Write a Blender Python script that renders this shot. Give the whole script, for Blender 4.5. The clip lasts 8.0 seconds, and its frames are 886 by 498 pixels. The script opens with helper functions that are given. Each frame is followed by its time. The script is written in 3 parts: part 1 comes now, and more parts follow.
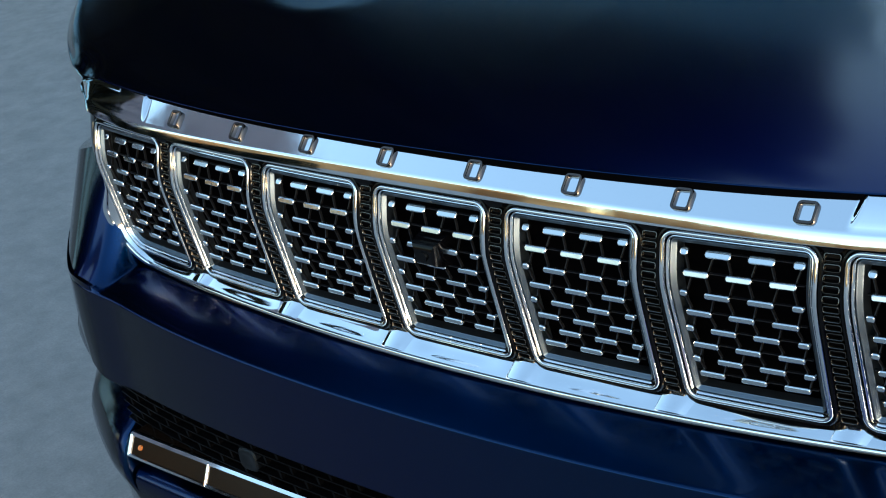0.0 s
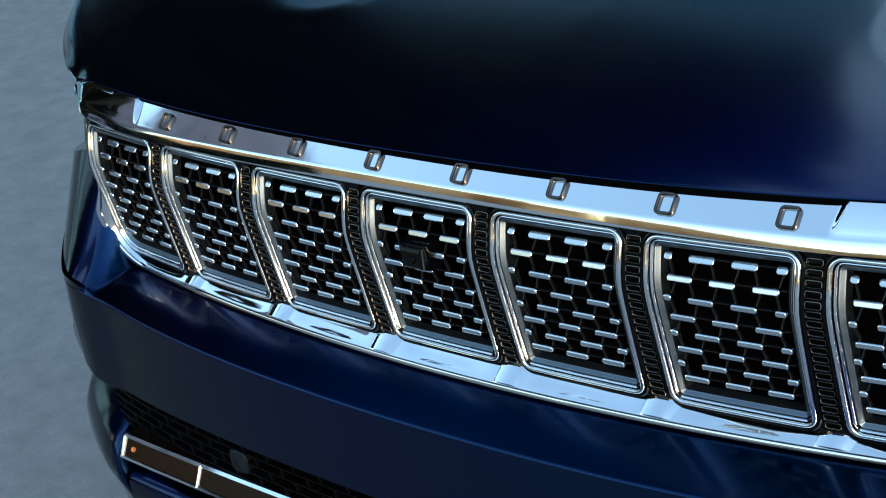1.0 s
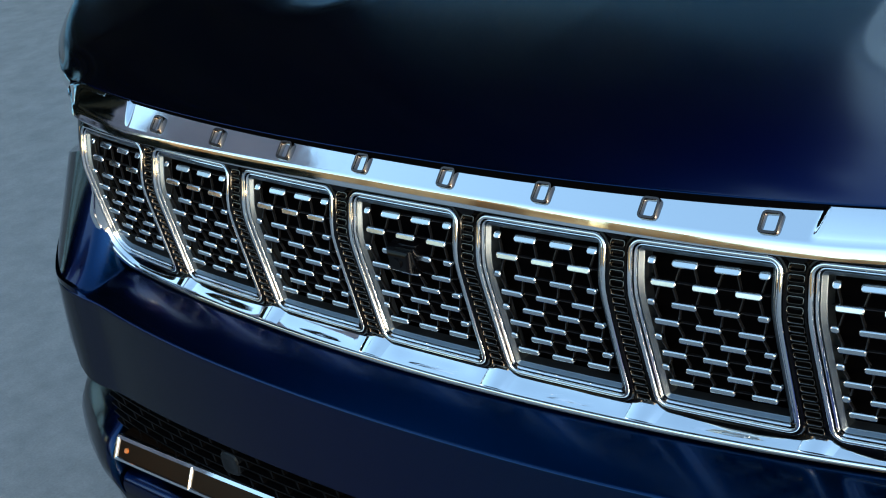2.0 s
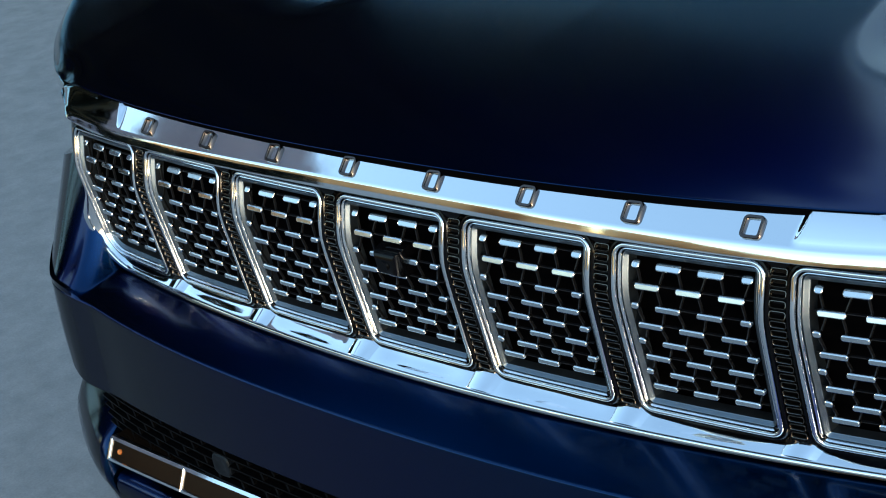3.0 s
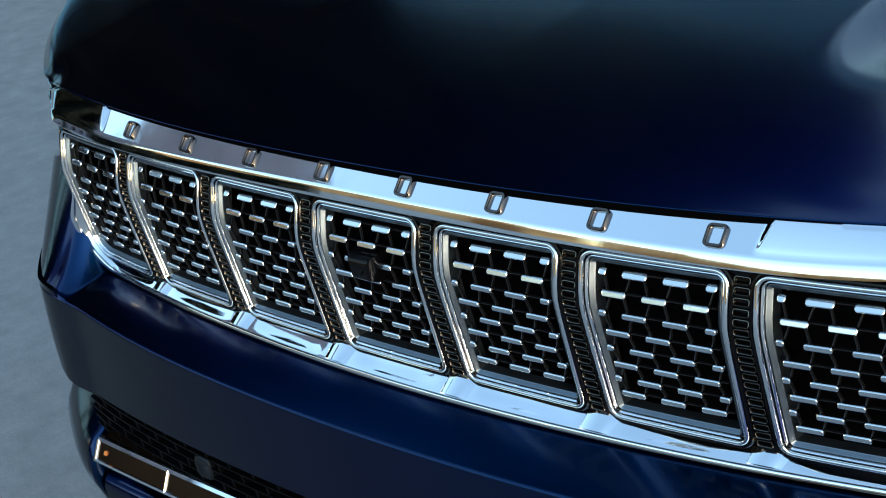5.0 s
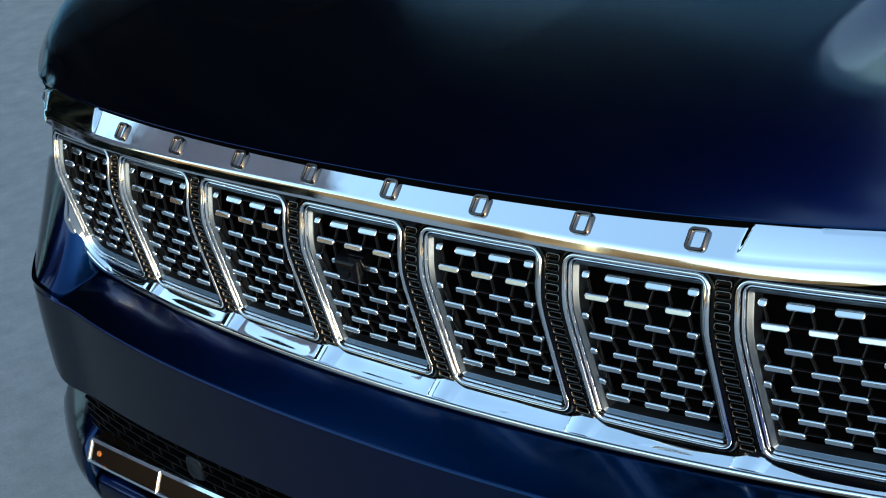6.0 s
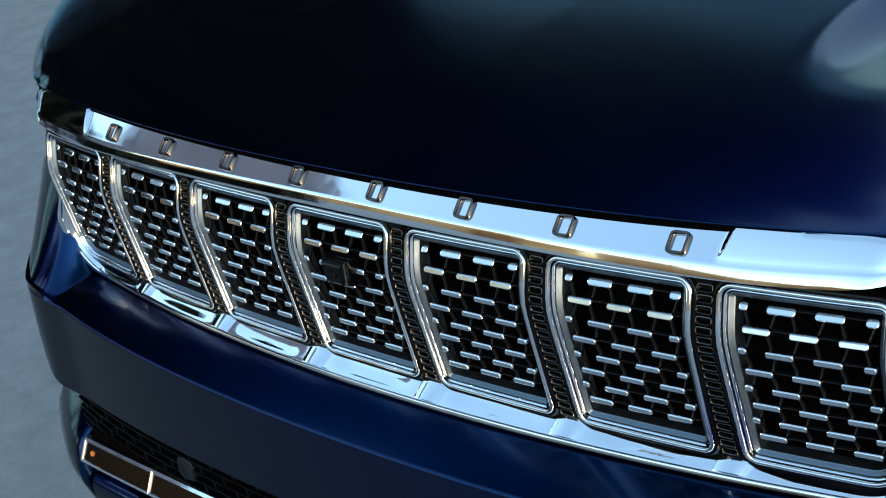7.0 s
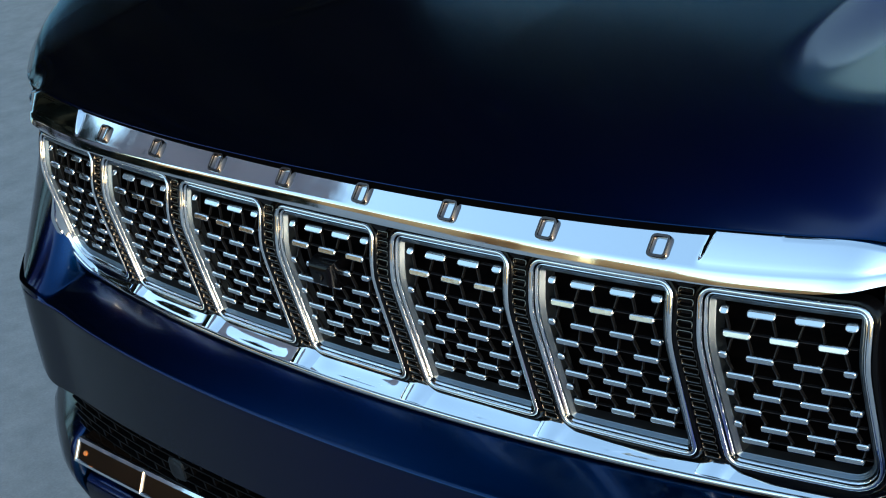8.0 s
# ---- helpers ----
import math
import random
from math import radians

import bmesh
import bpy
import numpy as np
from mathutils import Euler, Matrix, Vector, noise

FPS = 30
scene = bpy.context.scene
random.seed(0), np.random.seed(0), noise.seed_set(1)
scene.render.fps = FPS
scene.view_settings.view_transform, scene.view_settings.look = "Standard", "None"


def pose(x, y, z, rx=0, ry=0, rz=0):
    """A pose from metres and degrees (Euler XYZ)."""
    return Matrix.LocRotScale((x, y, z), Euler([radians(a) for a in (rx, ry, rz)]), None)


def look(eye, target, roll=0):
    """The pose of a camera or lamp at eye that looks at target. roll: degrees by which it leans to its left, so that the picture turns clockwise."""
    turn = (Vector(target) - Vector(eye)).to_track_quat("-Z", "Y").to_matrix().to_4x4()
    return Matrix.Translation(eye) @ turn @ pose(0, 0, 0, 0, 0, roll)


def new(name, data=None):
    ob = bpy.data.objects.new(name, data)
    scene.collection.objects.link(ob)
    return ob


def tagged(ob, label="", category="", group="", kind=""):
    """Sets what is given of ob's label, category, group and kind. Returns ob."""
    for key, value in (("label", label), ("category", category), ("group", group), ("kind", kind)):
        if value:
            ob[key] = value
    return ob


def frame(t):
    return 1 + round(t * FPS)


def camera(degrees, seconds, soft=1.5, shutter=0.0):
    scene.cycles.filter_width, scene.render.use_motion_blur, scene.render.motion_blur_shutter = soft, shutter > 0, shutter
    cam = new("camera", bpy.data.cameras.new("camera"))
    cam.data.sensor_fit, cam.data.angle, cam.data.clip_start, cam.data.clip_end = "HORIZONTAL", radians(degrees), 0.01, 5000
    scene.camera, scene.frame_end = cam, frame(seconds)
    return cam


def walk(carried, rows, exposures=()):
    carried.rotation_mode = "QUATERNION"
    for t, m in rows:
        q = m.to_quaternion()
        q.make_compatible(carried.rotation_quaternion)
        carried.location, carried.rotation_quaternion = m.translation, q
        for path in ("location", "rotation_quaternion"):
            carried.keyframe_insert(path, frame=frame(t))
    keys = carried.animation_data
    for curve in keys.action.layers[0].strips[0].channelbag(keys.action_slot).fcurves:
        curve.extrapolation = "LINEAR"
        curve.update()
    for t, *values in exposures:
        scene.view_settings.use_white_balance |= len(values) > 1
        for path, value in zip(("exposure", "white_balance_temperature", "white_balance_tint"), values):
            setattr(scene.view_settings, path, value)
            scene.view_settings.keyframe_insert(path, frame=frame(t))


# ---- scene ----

# ---------------------------------------------------------------- camera
# x to the car's left, y towards its tail, z up; Z0 is the height of the upper tile row of the grille.
Z0 = 1.05
cam = camera(30.3, 8.0, soft=1.1)
ROWS = []
for i in range(9):
    u = i / 8
    ROWS.append((float(i), pose(1.0952 + 0.1559 * u - 0.0027 * u * u, -1.0934 + 0.1391 * u + 0.0074 * u * u, Z0 + 0.6335 - 0.0087 * u + 0.0039 * u * u,
                                90 - 23.659 + 0.768 * u - 0.406 * u * u, 0, 44.892 + 3.726 * u + 0.060 * u * u)
                 @ pose(0, 0, 0, 0, 0, -(10.623 + 0.320 * u + 0.175 * u * u))))
walk(cam, ROWS, [(0.0, 2.76, 5600, 4), (8.0, 2.82, 5600, 4)])

# ---------------------------------------------------------------- light
SUN_AZ, SUN_EL = 125.0, 5.0      # degrees from +y towards +x, and above the horizon
world = bpy.data.worlds.new("sky")
scene.world = world
world.use_nodes = True
wn = world.node_tree
sky = wn.nodes.new("ShaderNodeTexSky")
sky.sky_type = 'NISHITA'
sky.sun_disc = False
sky.air_density, sky.dust_density, sky.ozone_density = 1.2, 0.9, 1.8
sky.sun_elevation = radians(SUN_EL)
sky.sun_rotation = radians(SUN_AZ)
haze = wn.nodes.new("ShaderNodeHueSaturation")      # thin evening haze pales the sky
haze.inputs["Saturation"].default_value = 0.84
wn.links.new(sky.outputs[0], haze.inputs["Color"])
wn.links.new(haze.outputs[0], wn.nodes["Background"].inputs[0])
wn.nodes["Background"].inputs[1].default_value = 0.15
sun_data = bpy.data.lights.new("sun", 'SUN')
sun_data.energy, sun_data.angle, sun_data.color = 0.2, radians(15), (1.0, 0.82, 0.6)
sun = new("sun", sun_data)
sun_dir = Vector((math.sin(radians(SUN_AZ)) * math.cos(radians(SUN_EL)), math.cos(radians(SUN_AZ)) * math.cos(radians(SUN_EL)), math.sin(radians(SUN_EL))))
sun.matrix_world = look(sun_dir * 50, (0, 0, 0))


# ---------------------------------------------------------------- materials
def material(name, color, rough, metal=0.0, coat=0.0, spec=0.5):
    m = bpy.data.materials.new(name)
    m.use_nodes = True
    b = m.node_tree.nodes["Principled BSDF"]
    b.inputs["Base Color"].default_value = (*color, 1)
    b.inputs["Roughness"].default_value = rough
    b.inputs["Metallic"].default_value = metal
    b.inputs["Coat Weight"].default_value = coat
    b.inputs["Coat Roughness"].default_value = 0.02
    b.inputs["Specular IOR Level"].default_value = spec
    return m


def noise_tex(m, scale, detail=4.0, rough=0.6):
    t = m.node_tree
    co = t.nodes.new("ShaderNodeTexCoord")
    n = t.nodes.new("ShaderNodeTexNoise")
    n.inputs["Scale"].default_value, n.inputs["Detail"].default_value, n.inputs["Roughness"].default_value = scale, detail, rough
    t.links.new(co.outputs["Object"], n.inputs["Vector"])
    return n


def ramp(m, src, stops):
    r = m.node_tree.nodes.new("ShaderNodeValToRGB")
    while len(r.color_ramp.elements) < len(stops):
        r.color_ramp.elements.new(0.5)
    for e, (pos, c) in zip(r.color_ramp.elements, stops):
        e.position, e.color = pos, (*c, 1) if len(c) == 3 else c
    m.node_tree.links.new(src, r.inputs[0])
    return r.outputs[0]


def bump(m, src, strength, dist):
    b = m.node_tree.nodes.new("ShaderNodeBump")
    b.inputs["Strength"].default_value, b.inputs["Distance"].default_value = strength, dist
    m.node_tree.links.new(src, b.inputs["Height"])
    m.node_tree.links.new(b.outputs[0], m.node_tree.nodes["Principled BSDF"].inputs["Normal"])


def drive(m, socket, src):
    m.node_tree.links.new(src, m.node_tree.nodes["Principled BSDF"].inputs[socket])


def grey(v):
    return (v, v, v)


CHROME = material("chrome", (0.82, 0.83, 0.85), 0.05, 1.0)
n = noise_tex(CHROME, 60, 3)
drive(CHROME, "Roughness", ramp(CHROME, n.outputs[0], [(0.3, grey(0.03)), (0.75, grey(0.10))]))
SATIN = material("satin_metal", (0.14, 0.17, 0.205), 0.44, 1.0)
n = noise_tex(SATIN, 90, 3)
drive(SATIN, "Roughness", ramp(SATIN, n.outputs[0], [(0.3, grey(0.36)), (0.8, grey(0.5))]))
TILE = material("tile_metal", (0.66, 0.68, 0.70), 0.16, 1.0)
n = noise_tex(TILE, 200, 3)
drive(TILE, "Roughness", ramp(TILE, n.outputs[0], [(0.3, grey(0.12)), (0.8, grey(0.24))]))
BRONZE = material("bronze_chrome", (0.11, 0.09, 0.08), 0.16, 1.0)
PAINT = material("navy_paint", (0.002, 0.015, 0.09), 0.26, 1.0, 1.0)
PAINT.node_tree.nodes["Principled BSDF"].inputs["Specular Tint"].default_value = (0.003, 0.02, 0.10, 1)
PAINT.node_tree.nodes["Principled BSDF"].inputs["Coat IOR"].default_value = 1.28
PAINT.node_tree.nodes["Principled BSDF"].inputs["Coat Roughness"].default_value = 0.12
n = noise_tex(PAINT, 900, 2)
drive(PAINT, "Base Color", ramp(PAINT, n.outputs[0], [(0.35, (0.0002, 0.0160, 0.062)), (0.7, (0.0004, 0.0265, 0.102))]))
BLACK_GLOSS = material("black_gloss", (0.0015, 0.0015, 0.002), 0.12, 0.0, 0.0, 0.16)
n = noise_tex(BLACK_GLOSS, 120, 3)
drive(BLACK_GLOSS, "Roughness", ramp(BLACK_GLOSS, n.outputs[0], [(0.3, grey(0.08)), (0.8, grey(0.2))]))
BLACK_MATT = material("black_plastic", (0.0012, 0.0012, 0.0015), 0.6, 0.0, 0.0, 0.0)
n = noise_tex(BLACK_MATT, 500, 3)
bump(BLACK_MATT, n.outputs[0], 0.2, 0.0005)
BLACK_MESH = material("black_mesh", (0.0012, 0.0012, 0.0015), 0.4, 0.0, 0.0, 0.05)
LAMP_GLASS = material("lamp_glass", (0.01, 0.012, 0.014), 0.07, 0.0, 0.0, 0.5)
AMBER = material("amber_reflector", (0.45, 0.13, 0.02), 0.25)
GREY_PLASTIC = material("grey_plastic", (0.003, 0.004, 0.006), 0.36, 0.0, 0.0, 0.2)
RUBBER = material("tyre_rubber", (0.012, 0.012, 0.013), 0.75)
LENS = material("smoked_lens", (0.007, 0.004, 0.0025), 0.16, 0.0, 0.0, 0.14)
RIB = material("rib_plastic", (0.006, 0.006, 0.007), 0.3, 0.0, 0.0, 0.4)
DARK_CHROME = material("dark_chrome", (0.14, 0.128, 0.11), 0.22, 1.0)
ASPHALT = material("asphalt", (0.09, 0.09, 0.092), 0.85)
n1 = noise_tex(ASPHALT, 9, 9, 0.72)
n2 = noise_tex(ASPHALT, 160, 3, 0.6)
mx = ASPHALT.node_tree.nodes.new("ShaderNodeMix")
mx.data_type = 'RGBA'
mx.blend_type = 'MULTIPLY'
mx.inputs[0].default_value = 1.0
ASPHALT.node_tree.links.new(ramp(ASPHALT, n1.outputs[0], [(0.25, (0.16, 0.165, 0.17)), (0.75, (0.27, 0.27, 0.27))]), mx.inputs[6])
ASPHALT.node_tree.links.new(ramp(ASPHALT, n2.outputs[0], [(0.3, grey(0.82)), (0.7, grey(1.0))]), mx.inputs[7])
drive(ASPHALT, "Base Color", mx.outputs[2])
bump(ASPHALT, n2.outputs[0], 0.2, 0.003)
# the blue of mirrored sky is put into this colour
REFLECT_PALE = material("pale_blue_reflected", (0.55, 0.72, 0.9), 0.7, 0.0, 0.0, 0.2)
n = noise_tex(REFLECT_PALE, 0.5, 5, 0.6)
drive(REFLECT_PALE, "Base Color", ramp(REFLECT_PALE, n.outputs[0], [(0.3, (0.34, 0.66, 0.95)), (0.7, (0.40, 0.72, 1.0))]))
# deep blue so that the band mirrored in the hood turns blue
REFLECT_BLUE = material("dark_blue_reflected", (0.12, 0.25, 0.38), 0.6, 0.0, 0.0, 0.3)
n = noise_tex(REFLECT_BLUE, 0.6, 5, 0.6)
drive(REFLECT_BLUE, "Base Color", ramp(REFLECT_BLUE, n.outputs[0], [(0.3, (0.028, 0.115, 0.27)), (0.7, (0.045, 0.15, 0.32))]))
# near black, so that the unseen trees darken the reflections
REFLECT_FOLIAGE = material("reflected_foliage", (0.02, 0.03, 0.015), 0.9, 0.0, 0.0, 0.03)
n = noise_tex(REFLECT_FOLIAGE, 0.8, 6, 0.7)
drive(REFLECT_FOLIAGE, "Base Color", ramp(REFLECT_FOLIAGE, n.outputs[0], [(0.3, (0.0025, 0.0035, 0.003)), (0.7, (0.008, 0.010, 0.008))]))

FACADE = material("grey_facade", (0.2, 0.2, 0.24), 0.8, 0.0, 0.0, 0.2)
n = noise_tex(FACADE, 0.4, 5, 0.6)
drive(FACADE, "Base Color", ramp(FACADE, n.outputs[0], [(0.3, (0.060, 0.078, 0.13)), (0.7, (0.10, 0.12, 0.18))]))
# this tan stands in for the warm horizon glow mirrored in the chrome
REFLECT_TAN = material("tan_reflected", (0.12, 0.085, 0.06), 0.85, 0.0, 0.0, 0.2)
n = noise_tex(REFLECT_TAN, 0.15, 5, 0.6)
drive(REFLECT_TAN, "Base Color", ramp(REFLECT_TAN, n.outputs[0], [(0.3, (0.44, 0.22, 0.08)), (0.7, (0.66, 0.40, 0.19))]))


# ---------------------------------------------------------------- building helpers
def finish(name, bm, mat, sharp=35):
    me = bpy.data.meshes.new(name)
    bmesh.ops.recalc_face_normals(bm, faces=bm.faces)
    bm.to_mesh(me)
    bm.free()
    me.materials.append(mat)
    me.polygons.foreach_set("use_smooth", [True] * len(me.polygons))
    me.set_sharp_from_angle(angle=radians(sharp))
    return me


def part(name, bm, mat, parent, label="", sharp=35):
    ob = new(name, finish(name, bm, mat, sharp))
    ob.parent = parent
    return tagged(ob, label)


def piece(name, mesh, parent, m, label=""):
    ob = new(name, mesh)
    ob.parent = parent
    ob.matrix_basis = m
    return tagged(ob, label)


def skin(bm, rings, closed=False, caps=False):
    """Quads between rows of points; closed: each row is a loop; caps: its two ends are filled."""
    rows = [[bm.verts.new(p) for p in r] for r in rings]
    count = len(rows[0])
    for a, b in zip(rows, rows[1:]):
        for i in range(count if closed else count - 1):
            j = (i + 1) % count
            bm.faces.new((a[i], a[j], b[j], b[i]))
    if caps:
        bm.faces.new(rows[0])
        bm.faces.new(rows[-1])
    return rows


def sweep(section, xs):
    """A closed section (x -> list of (y, z), heights from Z0) swept across the car."""
    bm = bmesh.new()
    skin(bm, [[(x, y, z + Z0) for y, z in section(x)] for x in xs], True, True)
    return bm


def span(a, b, count):
    return [a + (b - a) * i / (count - 1) for i in range(count)]


def ease(t):
    t = min(1.0, max(0.0, t))
    return t * t * (3 - 2 * t)


# ---------------------------------------------------------------- shape of the car's nose
PITCH = 0.178            # from slot to slot
TILE_PITCH = 0.0427


def plan(x):             # how far the grille bends back towards its ends
    return 0.0982 * x * x + 0.0582 * x ** 4


def kink(d):             # a leaning face that turns softly into one that tucks under
    return 0.224 * (math.sqrt(d * d + 0.00012) - 0.006) + 0.076 * d


def tile_face(z):        # the tile field leans back above its kink and tucks under below it
    return -0.0113 + kink(z + 0.036)


def frame_face(z):
    return -0.0165 + kink(z + 0.028)


def tip_dip(a):          # the hood's edge dips where it meets the end of the header bar
    return 0.001 * math.exp(-((a - 0.618) / (0.018 if a < 0.618 else 0.04)) ** 2)


def hood_edge(x):
    a = abs(x)
    y = 0.003 - 0.010 * ease((a - 0.64) / 0.1) + 0.106 * a * a + 0.09 * a ** 4 + 0.165 * (math.sqrt((a - 0.62) ** 2 + 0.0009) + a - 0.62)
    return y, 0.0665 - 0.004 * a + 0.0245 * min(a, 0.7) ** 2 - 0.03 * max(0.0, a - 0.7) - tip_dip(a)


def lip(x):              # top edge of the header bar's rounded lip
    k = ease((abs(x) - 0.47) / 0.16)
    d = max(0.0, abs(x) - 0.594)
    e = 1.4 * d * d if d < 0.018 else 0.0504 * d - 0.00045      # the tip bends back and climbs to the hood
    return -0.0112 + 0.0798 * x * x + 0.1003 * x ** 4 + 0.003 * k + 10 * e, 0.0435 - 0.0221 * x * x + 0.085 * x ** 4 + 0.002 * k + 1.2 * e


def bar_edge(x):         # front edge of the chrome bar below the slots
    return -0.0088 + 0.1508 * x * x + 0.0253 * x ** 4, -0.1737 + 0.0099 * x * x - 0.0086 * x ** 4


def crease(x):
    return -0.070 + 0.086 * x * x + 0.107 * x ** 4, -0.2127 + 0.0365 * x * x + 0.032 * x ** 4


car = new("car")
tagged(car, "navy blue sport utility vehicle with chrome seven-slot grille, parked", "car")


# ---------------------------------------------------------------- setting
def ground():
    bm = bmesh.new()
    bmesh.ops.create_grid(bm, x_segments=8, y_segments=8, size=400)
    ob = new("ground", finish("ground", bm, ASPHALT))
    return tagged(ob, "grey weathered asphalt yard", "ground", kind="structure")


ground()


def curve_at(stops, x):
    """Straight runs between stops (x, value)."""
    for (x0, v0), (x1, v1) in zip(stops, stops[1:]):
        if x <= x1:
            return v0 + (v1 - v0) * max(0.0, (x - x0) / (x1 - x0))
    return stops[-1][1]


def tree_range(az):      # nearer beside the car than behind it
    return 15 + 5.5 * ease((az + 60) / 10)


def reflect_trees():
    """Dense, lumpy crowns over a row of bare trunks round the rear of the yard; the horizon shows between the trunks.
    Unseen: added to darken what paint and chrome mirror.
    """
    top = [(-132, 1), (-117, 2), (-112, 5), (-109, 12), (-106, 20), (-103, 22), (-100, 21), (-97, 22), (-95, 38), (-93, 60), (-74, 65), (-60, 60), (-54, 52), (-47, 45), (-42, 43), (-38, 41), (-34, 38), (-31, 28), (-28, 19), (-16, 15), (-8, 12), (30, 8)]
    bm = bmesh.new()
    rows = []
    for i in range(190):
        az = -132 + 162 * i / 189
        el = curve_at(top, az) + 2.5 * noise.noise((az * 0.25, 3, 0)) + 1.5 * noise.noise((az * 0.9, 7, 0))
        far = tree_range(az)
        low = 2.3 * ease((el - 6) / 8) * (1 - ease((az + 59) / 6)) + 0.5 * noise.noise((az * 0.5, 11, 0))
        high = max(low + 0.6, 1.3 + far * math.tan(radians(max(1.0, el))))
        row = []
        for j in range(40):
            h = low + (high - low) * j / 39
            r = far + 1.8 * noise.noise((az * 0.35, h * 0.5, 1)) + 0.7 * noise.noise((az * 1.1, h * 1.6, 5))
            row.append((math.sin(radians(az)) * r, math.cos(radians(az)) * r, h))
        rows.append(row)
    skin(bm, rows)
    rng = random.Random(3)
    az = -106.0
    while az < 12:
        r, w = tree_range(az) + rng.uniform(0.3, 1.5), rng.uniform(0.10, 0.22)
        foot = Vector((math.sin(radians(az)) * r, math.cos(radians(az)) * r, 0))
        skin(bm, [[foot + Vector((w * f * math.cos(q * math.pi / 4), w * f * math.sin(q * math.pi / 4), h)) for q in range(8)] for h, f in ((-0.1, 1.5), (0.3, 1.1), (1.6, 0.9), (4.2, 0.7))], True)
        az += rng.uniform(4, 9)
    ob = new("backdrop", finish("backdrop", bm, REFLECT_FOLIAGE))
    return tagged(ob, "unseen dark line of tall trees, added to darken reflections", "trees", kind="structure")


reflect_trees()


def reflect_wall(name, stops, mat, label):
    """An unseen wall added for reflections, from stop to stop (degrees from +y towards +x, distance, height); only the
    paint and the chrome mirror it.
    """
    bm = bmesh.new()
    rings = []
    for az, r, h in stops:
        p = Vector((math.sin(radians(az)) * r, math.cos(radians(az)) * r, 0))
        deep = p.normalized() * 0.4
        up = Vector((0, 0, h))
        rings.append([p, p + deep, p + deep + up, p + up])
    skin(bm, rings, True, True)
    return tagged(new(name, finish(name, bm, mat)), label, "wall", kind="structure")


# unseen; stands in for the bright low sky that the hood mirrors
reflect_wall("reflect_wall_low", ((-47, 15.4, 6.2), (-30, 15.2, 6.9), (-10, 14.0, 6.5)), REFLECT_PALE, "unseen pale blue wall, added as a light patch for the hood to mirror")
# unseen; added to lay a dim blue band across the hood's reflection
reflect_wall("reflect_wall_high", ((-49, 15.8, 7.0), (-47, 15.9, 7.3), (-40, 16.1, 8.0), (-35, 15.9, 8.7), (-28.5, 15.6, 9.3)), REFLECT_BLUE, "unseen dark blue wall, added for the dim band mirrored in the hood")
# unseen; hides the yellow horizon so that reflections between the trunks stay bluish
reflect_wall("reflect_wall_far", ((-103, 30.0, 3.9), (-80, 28.0, 3.9), (-56, 30.0, 3.9)), REFLECT_PALE, "unseen low pale blue wall beyond the trees, added to cool reflections")


def reflect_block():
    """A tall grey building beyond the trees, with rows of recessed windows; unseen, added to dull the left of the
    chrome, which alone mirrors it.
    """
    bm = bmesh.new()
    a, b = [Vector((math.sin(radians(az)) * 27, math.cos(radians(az)) * 27, 0)) for az in (-104.5, -117)]
    along = (b - a) / 9
    deep = Vector((-along.y, along.x, 0)).normalized()
    if deep.dot(a) < 0:
        deep = -deep
    storey = 2.9
    for i in range(9):
        for j in range(7):
            p, up = a + along * i + Vector((0, 0, storey * j)), Vector((0, 0, storey))
            outer = [p, p + along, p + along + up, p + up]
            inner = [p + along * u + up * v for u, v in ((0.25, 0.28), (0.75, 0.28), (0.75, 0.82), (0.25, 0.82))]
            rows = [[bm.verts.new(q) for q in loop] for loop in (outer, inner, [q + deep * 0.2 for q in inner])]
            for lo, hi in zip(rows, rows[1:]):
                for m in range(4):
                    bm.faces.new((lo[m], lo[(m + 1) % 4], hi[(m + 1) % 4], hi[m]))
            bm.faces.new(rows[2]).material_index = 1
    top = Vector((0, 0, storey * 7))
    skin(bm, [[q + deep * 0.3, q + deep * 9, q + deep * 9 + top, q + top] for q in (a, b)], True, True)
    me = finish("backdrop", bm, FACADE)
    me.materials.append(BLACK_GLOSS)
    return tagged(new("backdrop", me), "unseen tall grey building beyond the trees, added for the chrome's reflections", "building", kind="structure")


reflect_block()


def reflect_skyline():
    """A low far row of tan houses in front of the car, behind the camera; unseen, added to warm the horizon in the
    chrome.
    """
    rng = random.Random(7)
    bm = bmesh.new()
    az = 62.0
    while az < 246:
        wide, r = rng.uniform(2.5, 6.5), rng.uniform(70, 85)
        el = rng.uniform(6.5, 9.5) if az > 170 else rng.uniform(1.0, 3.0)
        h = r * math.tan(radians(el))
        ends = [Vector((math.sin(radians(q)) * r, math.cos(radians(q)) * r, 0)) for q in (az, az + wide)]
        back = ends[0].normalized() * 9
        ridge = rng.uniform(0.0, 2.2)
        loops = []
        for q in ends:
            loops.append([q, q + back, q + back + Vector((0, 0, h)), q + back / 2 + Vector((0, 0, h + ridge)), q + Vector((0, 0, h))])
        skin(bm, loops, True, True)
        az += wide + rng.choice((-0.4, -0.4, 0.0, 0.8))
    return tagged(new("backdrop", finish("backdrop", bm, REFLECT_TAN)), "unseen far row of low tan houses, added for warm reflections in the chrome", "houses", kind="structure")


reflect_skyline()


# ---------------------------------------------------------------- hood
def hood_fall(a):        # outside the grille the hood's edge folds down
    return 0.015 * ease((a - 0.600) / 0.08)


def soft_step(d, r):
    return 0.5 * (d + math.sqrt(d * d + r * r))


